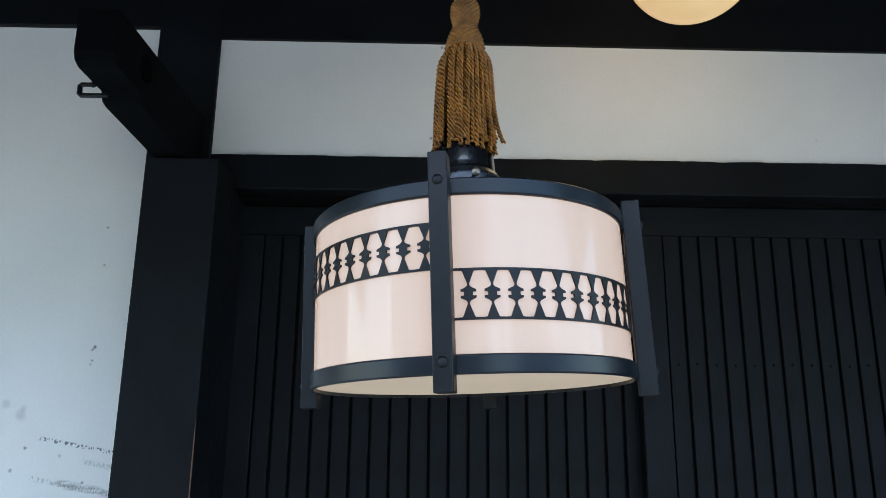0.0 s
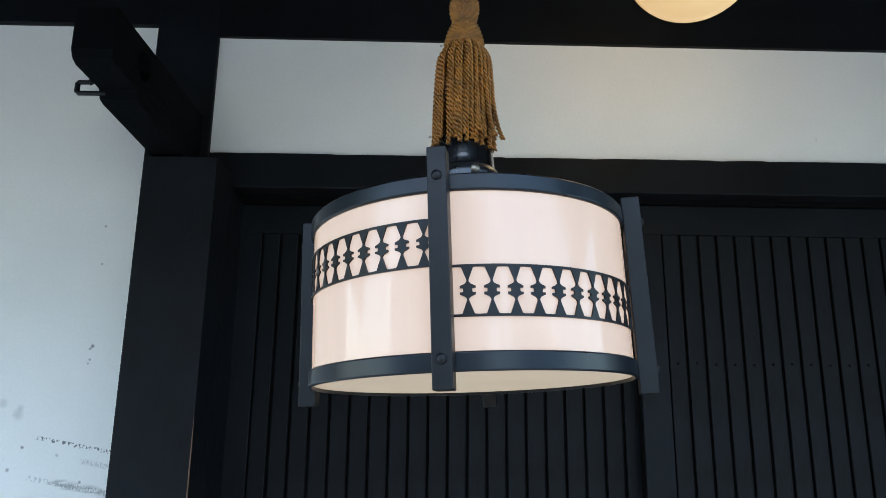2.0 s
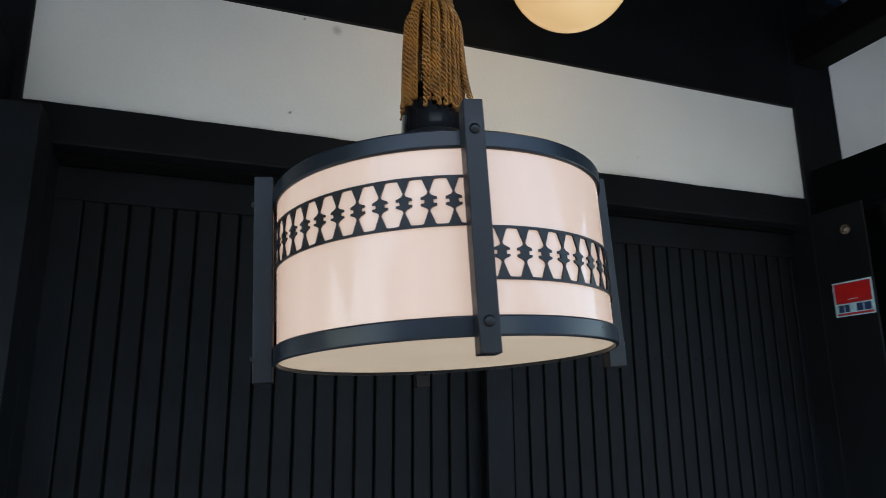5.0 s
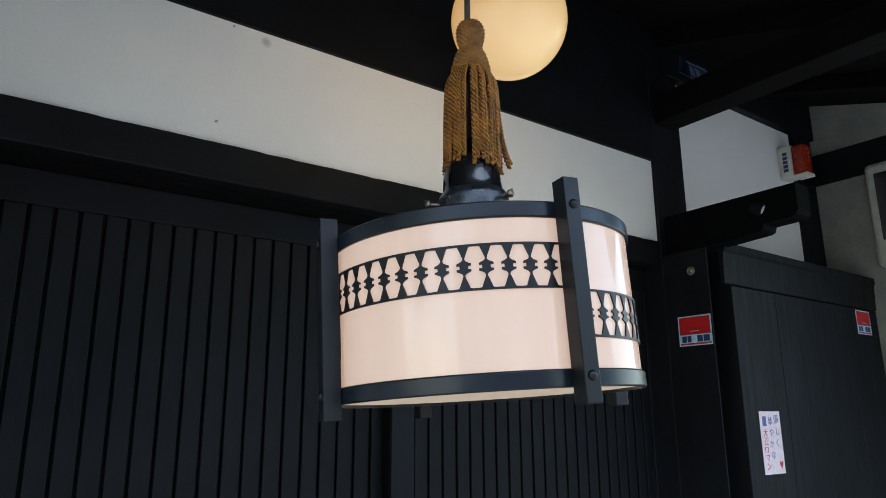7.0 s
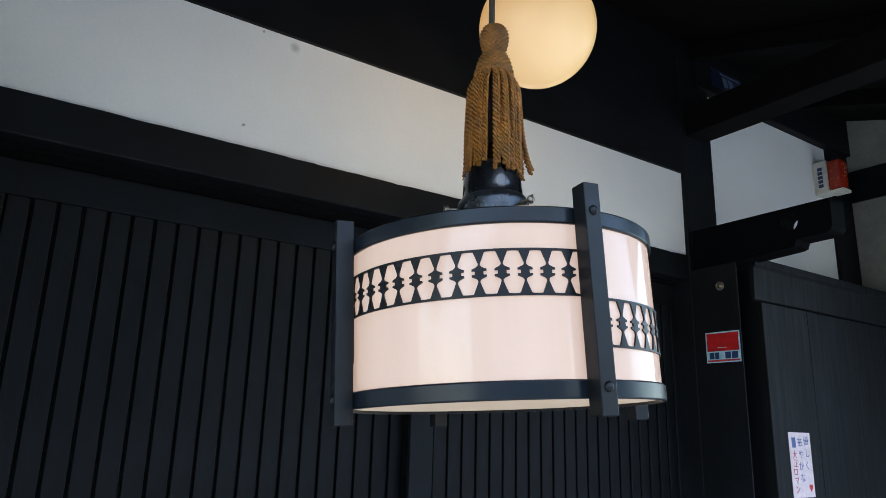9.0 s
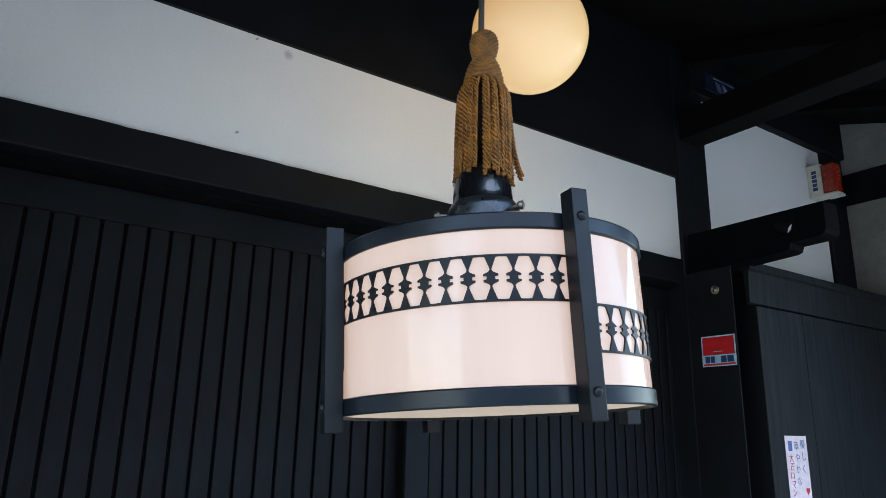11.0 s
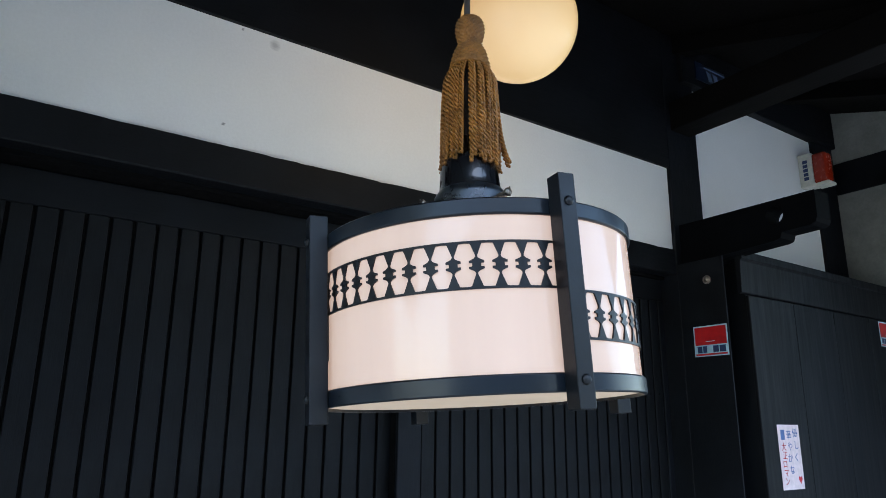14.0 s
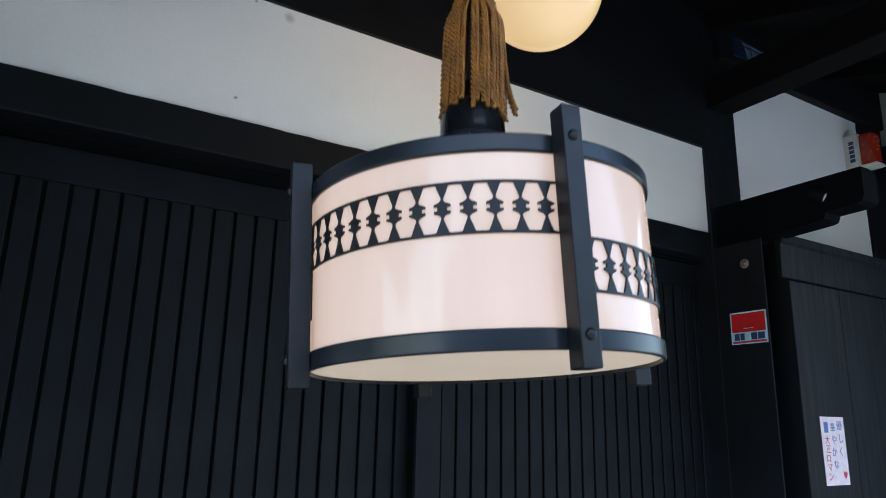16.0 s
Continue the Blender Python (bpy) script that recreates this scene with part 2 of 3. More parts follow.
def prism(outline, axis, a, b, bevel=0.0):
    """An outline in two axes, carried along the third from a to b."""
    out = bmesh.new()
    def at(u, v, w):
        return {"x": (w, u, v), "y": (u, w, v), "z": (u, v, w)}[axis]
    lo = [out.verts.new(at(u, v, a)) for u, v in outline]
    hi = [out.verts.new(at(u, v, b)) for u, v in outline]
    out.faces.new(lo)
    out.faces.new(hi[::-1])
    for i in range(len(lo)):
        j = (i + 1) % len(lo)
        out.faces.new((lo[i], lo[j], hi[j], hi[i]))
    if bevel:
        bmesh.ops.bevel(out, geom=out.edges[:], offset=bevel, segments=2, profile=0.5, affect="EDGES")
    return out


def structure(name, bm, material, label, category, smooth=False):
    return tagged(part(name, bm, material, None, label, smooth), category=category, kind="structure")


def thing(name, place, label, category, group=""):
    ob = new(name)
    ob.location = place
    ob.empty_display_size = 0.05
    return tagged(ob, label, category, group)


# ---- the front of the house ----
X_L, X_R = -0.545, 1.277          # inner faces of the two posts
structure("ground", box(-40, 40, -40, 30, -0.3, 0.0), PAVING, "grey stone paving in front of the house", "paving")
structure("wall_left_bay", box(-6, -0.72, 0, 0.16, 0, 2.52), WHITE_SCUFFED, "white plaster wall with grey scuff marks beside the post", "wall")
structure("wall_transom", box(-0.615, 1.29, 0, 0.12, 2.19, 2.486), WHITE_STAINED, "white plaster transom panel above the sliding doors", "wall")
structure("wall_right_bay", box(1.35, 2.225, 0, 0.16, 0, 2.80), WHITE, "white plaster wall behind the shutter box", "wall")


def sagging_beam(x0, x1, y0, y1, z0, z1, seed):
    """A long beam whose top edge is slightly chipped and uneven."""
    rnd = random.Random(seed)
    bm = bmesh.new()
    n = 150
    rows = []
    chip = 0.0
    for i in range(n + 1):
        x = x0 + (x1 - x0) * i / n
        chip = 0.7 * chip + rnd.uniform(-0.0004, 0.0004) - (0.0012 if rnd.random() < 0.06 else 0)
        rows.append([bm.verts.new(v) for v in ((x, y0, z0 + 0.003), (x, y0 + 0.003, z0), (x, y1, z0), (x, y1, z1), (x, y0, z1 + chip))])
    for a, b in zip(rows, rows[1:]):
        for k in range(5):
            bm.faces.new((a[k], a[(k + 1) % 5], b[(k + 1) % 5], b[k]))
    bm.faces.new(rows[0])
    bm.faces.new(rows[-1][::-1])
    return bm


structure("trim_lintel", sagging_beam(-0.62, 1.30, -0.006, 0.17, 2.122, 2.199, 4), BLACK_WOOD_LEVEL, "black-stained timber lintel over the sliding doors", "lintel")
structure("trim_head_beam_left", box(-6, -0.67, -0.011, 0.16, 2.497, 2.98, 0.004), BLACK_WOOD_LEVEL, "black timber head beam over the white wall", "beam")
structure("trim_head_beam", prism([(-0.67, 2.475), (1.36, 2.469), (1.36, 2.98), (-0.67, 2.98)], "y", -0.010, 0.16), BLACK_WOOD_LEVEL, "black timber head beam under the eaves", "beam")
structure("trim_head_beam_right", box(1.36, 2.40, -0.03, 0.16, 2.79, 3.05, 0.004), BLACK_WOOD_LEVEL, "black timber beam above the white wall", "beam")
structure("trim_post_left", box(-0.737, -0.600, -0.012, 0.16, 0, 2.98, 0.003), BLACK_WOOD, "black-stained timber post beside the doorway", "post")
jamb_left = structure("trim_jamb_left", prism([(-0.690, 0), (X_L, 0), (X_L, 2.149), (-0.690, 2.149)], "y", -0.115, -0.0085, 0.002), BLACK_WOOD, "broad black timber door jamb", "jamb")
part("worn_edge", tube([(X_L - 0.0012, -0.1141, z) for z in (0.4, 0.9, 1.2, 1.45, 1.60, 1.66)], [0.0012, 0.0016, 0.0012, 0.0015, 0.0013, 0.0003], 6), BARE_WOOD, jamb_left, "worn bare wood edge")
structure("trim_jamb_left_inner", box(-0.5995, X_L, -0.008, 0.17, 0, 2.1215), BLACK_WOOD, "black timber door jamb return", "jamb")
structure("trim_post_right", box(X_R, 1.432, -0.012, 0.17, 0, 2.98, 0.003), BLACK_WOOD, "black-stained timber post beside the doorway", "post")
# The gap's shade is put into this near-black fill.
structure("trim_recess", box(1.302, 1.382, -0.06, -0.012, 0, 2.150), DOOR_BACK, "recess between jamb and shutter box, its shade painted near black", "recess")
structure("trim_jamb_right", prism([(X_R, -0.012), (X_R, -0.164), (X_R + 0.003, -0.165), (1.302, -0.07), (1.302, -0.012)], "z", 0, 2.150), BLACK_WOOD, "black timber door jamb with a sticker", "jamb")
structure("trim_post_corner", box(2.205, 2.36, -0.014, 0.16, 0, 3.02, 0.003), BLACK_WOOD, "black timber corner post", "post")


# ---- sliding doors ----
def sliding_door(name, x0, x1, y, stile0, stile1, first, pitch, count, label, nails=()):
    """A leaf with upright battens over a dark board; y is the battens' front."""
    leaf = tagged(part(name, box(x0, x1, y + 0.008, y + 0.03, 0.02, 2.115), DOOR_BACK, None, label), category="sliding door", kind="structure")
    part("rail", box(x0, x1, y - 0.002, y + 0.008, 2.045, 2.112, 0.002), BLACK_WOOD_LEVEL, leaf)
    part("rail", box(x0, x1, y - 0.002, y + 0.008, 0.02, 0.16, 0.002), BLACK_WOOD_LEVEL, leaf)
    for a, b in (stile0, stile1):
        part("stile", box(a, b, y - 0.003, y + 0.008, 0.16, 2.045, 0.002), BLACK_WOOD, leaf)
    plank = bpy.data.meshes.new("batten")
    bm = box(0, pitch - 0.0062, 0, 0.008, 0.16, 2.045, 0.0018)
    bm.to_mesh(plank)
    bm.free()
    plank.materials.append(SLAT_WOOD)
    head = bpy.data.meshes.new("nail")
    bm = turned([(0.0, -0.0018), (0.0022, -0.0012), (0.003, 0.0)], 8)
    bm.transform(Matrix.Rotation(radians(90), 4, "X") @ Matrix.Scale(-1, 4, (0, 0, 1)))
    bmesh.ops.recalc_face_normals(bm, faces=bm.faces[:])
    bm.to_mesh(head)
    bm.free()
    head.materials.append(DOOR_BACK)
    rnd = random.Random(int(first * 1000) + 7)
    for i in range(count):
        b = new("batten", plank)
        b.parent, b.location = leaf, (first + i * pitch + 0.0031, y + rnd.uniform(-0.0006, 0.0006), 0)
        for z in nails:
            k = new("nail", head)
            k.parent, k.location = b, (pitch / 2 - 0.003, -0.0003, z + rnd.uniform(-0.002, 0.002))
    return leaf


sliding_door("door_1", -0.56, 0.375, 0.095, (-0.56, -0.497), (0.345, 0.375), -0.497, 0.0421, 20, "black sliding door leaf with upright wooden battens, closed")
sliding_door("door_2", 0.333, 1.30, 0.055, (0.333, 0.394), (1.255, 1.30), 0.394, 0.0410, 21, "black sliding door leaf with upright wooden battens, closed in front of the other leaf", (1.762, 0.9))
structure("wall_entry_inside", box(-0.6, 1.3, 0.3, 0.36, 0, 2.6), DOOR_BACK, "dark inner wall behind the doors", "wall")
structure("trim_head_track", box(-0.60, 1.30, 0.04, 0.2, 2.113, 2.19), DOOR_BACK, "dark head track over the doors", "track")


# ---- brackets on the posts ----
# Dim light under the eaves is put into the beam's darker soffit colour.
structure("eave_beam_right", box(1.30, 1.40, -1.45, 0.0, 2.602, 2.70, 0.004), SOFFIT, "black timber eave beam resting on the post, darkened for dim light", "beam")


def holed_bracket(x0, x1):
    """A timber arm with a stepped underside and a round hole bored through near its end."""
    out = [(-0.012, 2.150), (-0.20, 2.160), (-0.315, 2.166), (-0.329, 2.170), (-0.335, 2.186), (-0.415, 2.188), (-0.428, 2.194), (-0.434, 2.206), (-0.434, 2.280), (-0.012, 2.280)]
    cy, cz, r, n = -0.3185, 2.237, 0.0255, 28
    bm = bmesh.new()
    sides = []
    for x in (x0, x1):
        o = [bm.verts.new((x, u, v)) for u, v in out]
        h = [bm.verts.new((x, cy + r * math.cos(2 * math.pi * i / n), cz + r * math.sin(2 * math.pi * i / n))) for i in range(n)]
        eo = [bm.edges.new((o[i], o[(i + 1) % len(o)])) for i in range(len(o))]
        eh = [bm.edges.new((h[i], h[(i + 1) % n])) for i in range(n)]
        bmesh.ops.triangle_fill(bm, edges=eo + eh, use_beauty=True)
        sides.append((o, h))
    (o0, h0), (o1, h1) = sides
    for a, b in ((o0, o1), (h0, h1)):
        for i in range(len(a)):
            j = (i + 1) % len(a)
            bm.faces.new((a[i], a[j], b[j], b[i]))
    return bm


tagged(part("timber_bracket", holed_bracket(1.302, 1.372), MATT_WOOD, None, "black timber bracket with a bored hole, fixed to the post"), category="bracket", group="brackets on the posts")
left_arm = tagged(part("timber_bracket", holed_bracket(-0.682, -0.618), MATT_WOOD, None, "black timber bracket with a bored hole and an iron hook"), category="bracket", group="brackets on the posts")
hook = tube([(-0.672, -0.33, 2.1795), (-0.7185, -0.33, 2.1795), (-0.7215, -0.33, 2.1825), (-0.7215, -0.33, 2.1965), (-0.7185, -0.33, 2.1995), (-0.702, -0.33, 2.1995), (-0.7015, -0.33, 2.1995), (-0.6975, -0.33, 2.2), (-0.694, -0.33, 2.1985)], [0.0042, 0.0042, 0.0044, 0.0044, 0.0042, 0.0038, 0.0055, 0.0052, 0.0012], 10)
part("hook", hook, IRON, left_arm, "small black iron hook with a knobbed end")

# ---- shutter box and right side ----
shutter_box = tagged(part("shutter_box", box(1.384, 2.345, -0.160, -0.004, 0.02, 2.15), BOX_WOOD, None, "black-stained wooden shutter box with a capping board"), category="shutter box", kind="structure")
for i in range(4):
    part("board", box(1.383 + i * 0.2425, 1.383 + i * 0.2425 + 0.2418, -0.170, -0.160, 0.02, 2.045, 0.002), BOX_WOOD, shutter_box)
part("capping", prism([(-0.004, 2.15), (-0.004, 2.18), (-0.180, 2.174), (-0.182, 2.150), (-0.174, 2.145), (-0.172, 2.05), (-0.160, 2.047), (-0.160, 2.15)], "x", 1.348, 2.355, 0.002), BOX_WOOD, shutter_box)

structure("wall_right_return", box(2.36, 2.5, -0.56, 0.16, 0, 2.99), SHADE_GREY, "plaster side wall between dark beams, its shade painted grey", "wall")
structure("trim_return_beam", box(2.352, 2.40, -0.56, -0.014, 2.590, 2.722, 0.003), BLACK_WOOD_LEVEL, "black timber beam along the side wall", "beam")

# ---- eaves ----
def soffit():
    bm = bmesh.new()
    y0, y1, z0, z1 = 0.16, -1.55, 3.01, 2.45
    v = [bm.verts.new(p) for p in ((-6, y0, z0), (2.9, y0, z0), (2.9, y1, z1), (-6, y1, z1), (-6, y0, z0 + 0.09), (2.9, y0, z0 + 0.09), (2.9, y1, z1 + 0.09), (-6, y1, z1 + 0.09))]
    for f in ((0, 1, 2, 3), (4, 5, 6, 7), (0, 1, 5, 4), (1, 2, 6, 5), (2, 3, 7, 6), (3, 0, 4, 7)):
        bm.faces.new([v[i] for i in f])
    return bm


structure("ceiling", soffit(), SOFFIT, "dark boarded soffit of the eaves", "ceiling")
for i in range(9):
    x = -3.0 + i * 0.62
    bm = box(x, x + 0.05, -1.54, 0.0, -0.06, 0.0, 0.003)
    for v in bm.verts:
        v.co.z += 2.957 + 0.3275 * v.co.y
    structure("trim_rafter", bm, SOFFIT, "dark rafter under the soffit", "rafter")


# ---- the pendant lamp ----
AZ = [radians(a) for a in (-100.7, -10.7, 79.3, 169.3)]       # the four straps
LEAN = pose(-0.0788, -0.7733, 1.7628, -2.37, -2.19, 0)           # it hangs a little askew; heights are from its middle
BASE = -0.0909
lamp = thing("pendant_lamp", (0, 0, 0), "lit opal glass drum pendant with black iron straps", "pendant lamp")
lamp.matrix_basis = LEAN @ Matrix.Translation((0, 0, BASE))


def lamp_part(name, bm, material, label="", smooth=False, parent=None):
    bm.transform(Matrix.Translation((0, 0, -BASE)))
    return part(name, bm, material, parent or lamp, label, smooth)


GR = 0.1455
lamp_part("glass_shade", turned([(GR - 0.0002, -0.0715), (GR, -0.0713), (GR, -0.0705), (GR, -0.03), (GR, 0.03), (GR, 0.0650), (GR, 0.0658), (GR - 0.0002, 0.0660), (GR - 0.003, 0.0660), (GR - 0.003, 0.0655), (GR - 0.003, -0.0710), (GR - 0.003, -0.0715), (GR - 0.0002, -0.0715)], 160), OPAL, "glowing white opal glass drum", True)
lamp_part("base_glass", turned([(0, -0.0745), (GR - 0.001, -0.0745), (GR - 0.001, -0.0718), (0, -0.0718)], 96), OPAL_BASE, "glowing cream opal glass base")


def hoop(r0, r1, z0, z1):
    b = 0.0012
    c = 0.0003
    return turned([(r0, z0), (r0 + c, z0), (r1 - b - c, z0), (r1 - b, z0), (r1, z0 + b), (r1, z0 + b + c), (r1, z1 - b - c), (r1, z1 - b), (r1 - b, z1), (r1 - b - c, z1), (r0 + c, z1), (r0, z1), (r0, z0)], 160)


lamp_part("hoop", hoop(GR, GR + 0.0030, -0.0774, -0.0627), IRON_RING, "dark steel hoop", True)
lamp_part("hoop", hoop(GR, GR + 0.0030, 0.0602, 0.0742), IRON_RING, "dark steel hoop", True)
lamp_part("cap", turned([(GR, 0.0690), (GR, 0.0728), (0.06, 0.080), (0, 0.080), (0, 0.076), (0.06, 0.076)], 96), IRON_RING)
for a in AZ:
    bm = box(0.1485, 0.1650, -0.0074, 0.0074, BASE, 0.0905, 0.0009)
    bm.transform(Matrix.Rotation(a, 4, "Z"))
    strap = lamp_part("strap", bm, IRON, "upright black iron strap")
    for z in (-0.0695, 0.0672):
        bm = turned([(0.0040, 0.0), (0.0040, 0.0008), (0.0034, 0.0018), (0.0020, 0.0026), (0, 0.0029)], 16)
        bm.transform(Matrix.Rotation(a, 4, "Z") @ Matrix.Translation((0.1650, 0, z)) @ Matrix.Rotation(radians(90), 4, "Y"))
        lamp_part("rivet", bm, IRON, "", True, strap)


# half-width of a piercing by height, both as shares: a waisted vase with a crossbar
CUT = [(0.0, 0.31), (0.028, 0.31), (0.038, 0.29), (0.040, 0.17), (0.082, 0.17), (0.095, 0.24), (0.125, 0.38), (0.16, 0.448), (0.19, 0.455), (0.22, 0.435), (0.40, 0.285), (0.435, 0.255), (0.448, 0.22), (0.452, 0.07), (0.4521, 0.05), (0.44, 0.0)]


def pierced_band(a0, a1, z0, z1, count, phase, first, last):
    """A strip of sheet metal round a quarter of the drum, with a row of pierced vase shapes; it ends under the straps at first and last."""
    bm = bmesh.new()
    half = [(v, w) for v, w in CUT if w >= 0.05]
    levels = [(-v, w) for v, w in reversed(half)][:-1] + half
    zm, hh = (z0 + z1) / 2, z1 - z0
    step = (a1 - a0) / count
    parts_u = 4
    rows = [(-0.5, 0.0)] + [(-0.4525, 0.0)] + levels + [(0.4525, 0.0), (0.5, 0.0)]
    for r, flip in ((0.1474, False), (0.1460, True)):
        for c in range(count):
            grid = []
            for v, w in rows:
                grid.append([bm.verts.new((r * math.cos(t), r * math.sin(t), zm + v * hh)) for t in (min(max(a0 + step * (c + phase + w + (1 - 2 * w) * k / parts_u), first), last) for k in range(parts_u + 1))])
            for g, h in zip(grid, grid[1:]):
                for k in range(parts_u):
                    q = (g[k], g[k + 1], h[k + 1], h[k])
                    bm.faces.new(q if not flip else q[::-1])
            if flip:
                for k in (0, parts_u):
                    outer = fronts[c]
                    for i in range(len(grid) - 1):
                        bm.faces.new((outer[i][k], outer[i + 1][k], grid[i + 1][k], grid[i][k]))
                for i in (0, len(grid) - 1):
                    for k in range(parts_u):
                        bm.faces.new((fronts[c][i][k], fronts[c][i][k + 1], grid[i][k + 1], grid[i][k]))
            else:
                if c == 0:
                    fronts = []
                fronts.append(grid)
    bmesh.ops.remove_doubles(bm, verts=bm.verts[:], dist=1e-6)
    bmesh.ops.dissolve_degenerate(bm, dist=1e-6, edges=bm.edges[:])
    return bm


for i, (lo, hi, phase, stretch) in enumerate(((-0.0378, 0.0016, -0.34, 1.013), (0.0014, 0.0393, -0.3, 1.013)) * 2):
    end = AZ[i] + math.pi / 2
    lamp_part("pierced_band", pierced_band(end - stretch * math.pi / 2, end + stretch * math.pi / 26, lo, hi, 14, phase, AZ[i], end), IRON, "black sheet-metal band pierced with vase shapes")

holder = lamp_part("shade_holder", turned([(0.0355, 0.078), (0.0365, 0.081), (0.0368, 0.1220), (0.0366, 0.1240), (0.0354, 0.1265), (0.0330, 0.1300), (0.0318, 0.1312), (0.0300, 0.1316), (0, 0.1316)], 56), SATIN, "dark satin steel shade holder", True)


def slotted_screw(reach, height):
    """A thumbscrew that points outwards: threaded shank, round head with a cut slot."""
    bm = bmesh.new()
    turned([(0.0, 0.036), (0.0016, 0.036)] + [(0.0016 + 0.0004 * (k % 2), 0.036 + 0.0006 * k) for k in range(int((reach - 0.036) / 0.0006))] + [(0.0016, reach), (0.0, reach)], 10, (0, 0), bm)
    turned([(0.0, reach - 0.0002), (0.0032, reach), (0.0042, reach + 0.0012), (0.0043, reach + 0.0030), (0.0035, reach + 0.0044), (0.0, reach + 0.0048)], 18, (0, 0), bm)
    box(-0.0046, 0.0046, -0.0006, 0.0006, reach + 0.0040, reach + 0.0052, 0, bm)
    bm.transform(Matrix.Translation((0, 0, height)) @ Matrix.Rotation(radians(90), 4, "Y"))
    return bm


for a in (-81, 39, 159):
    bm = slotted_screw(0.0470, 0.1175)
    bm.transform(Matrix.Rotation(radians(a), 4, "Z"))
    lamp_part("thumbscrew", bm, STEEL, "worn metal thumbscrew", True, holder)
lamp_part("socket", turned([(0.0314, 0.1312), (0.0312, 0.1320), (0.0306, 0.1390), (0.0296, 0.1520), (0.0282, 0.1600), (0.0262, 0.1660), (0.0225, 0.1690), (0.0205, 0.1700), (0.0205, 0.185), (0, 0.190)], 48), GLAZE, "glossy black lamp socket", True)
up = LEAN.to_3x3().transposed() @ Vector((0, 0, 1))
foot = Vector((0, 0, 0.185))
lamp_part("flex", tube([foot, foot + up * 0.3, foot + up * 0.79], 0.0034, 10), CORD, "thin brown flex", True)

# ---- tassel round the flex ----
TX, TY = -0.0840, -0.7680
tassel = thing("tassel", (TX, TY, 1.905), "golden-brown silk rope tassel hung over the lamp socket", "tassel")


def tassel_part(name, bm, material, label="", smooth=True):
    bm.transform(Matrix.Translation((0, 0, -1.905)))
    return part(name, bm, material, tassel, label, smooth)


def woven(profile, steps, ups, depth):
    """A turned body whose skin is plaited in slanting cords."""
    bm = bmesh.new()
    rings = []
    for j in range(ups + 1):
        s = j / ups * (len(profile) - 1)
        k = min(int(s), len(profile) - 2)
        f = s - k
        r = profile[k][0] * (1 - f) + profile[k + 1][0] * f
        z = profile[k][1] * (1 - f) + profile[k + 1][1] * f
        ring = []
        for i in range(steps):
            a = 2 * math.pi * i / steps
            w = 1.3 * abs(math.sin(8 * a + 0.62 * j)) * abs(math.sin(8 * a - 0.62 * j + 0.8))
            rr = r + depth * (w - 0.5)
            ring.append(bm.verts.new((rr * math.cos(a), rr * math.sin(a), z)))
        rings.append(ring)
    for a, b in zip(rings, rings[1:]):
        for i in range(steps):
            bm.faces.new((a[i], a[(i + 1) % steps], b[(i + 1) % steps], b[i]))
    bm.faces.new(rings[0][::-1])
    bm.faces.new(rings[-1])
    return bm


tassel_part("knob", woven([(0.0118, 2.0590), (0.0124, 2.0630), (0.0142, 2.0690), (0.0153, 2.0750), (0.0153, 2.0800), (0.0144, 2.0850), (0.0120, 2.0895), (0.0080, 2.0920), (0.0036, 2.0930)], 144, 44, 0.0016), ROPE_DARK, "plaited silk knob")
tassel_part("collar", woven([(0.0198, 2.0350), (0.0195, 2.0400), (0.0180, 2.0465), (0.0158, 2.0525), (0.0134, 2.0570), (0.0118, 2.0605)], 144, 32, 0.0016), ROPE_DARK, "plaited silk collar")
tassel_part("binding", woven([(0.0186, 2.0310), (0.0205, 2.0320), (0.0212, 2.0342), (0.0207, 2.0366), (0.0190, 2.0385)], 144, 12, 0.0013), ROPE_DARK, "rolled silk binding")


def rope(path, thick, turns, phase, sides=5):
    """Two plies twisted round each other along a path."""
    bm = bmesh.new()
    n = int(turns * 7)
    pts = [Vector(p) for p in path]
    def at(s):
        k = min(int(s * (len(pts) - 1)), len(pts) - 2)
        f = s * (len(pts) - 1) - k
        return pts[k].lerp(pts[k + 1], f)
    for ply in (0, math.pi):
        line = []
        for i in range(n + 1):
            s = i / n
            c = at(s)
            a = phase + ply + 2 * math.pi * turns * s
            line.append(c + Vector((math.cos(a), math.sin(a), 0)) * thick * 0.62)
        tube(line, thick * 0.47, sides, bm)
    return bm


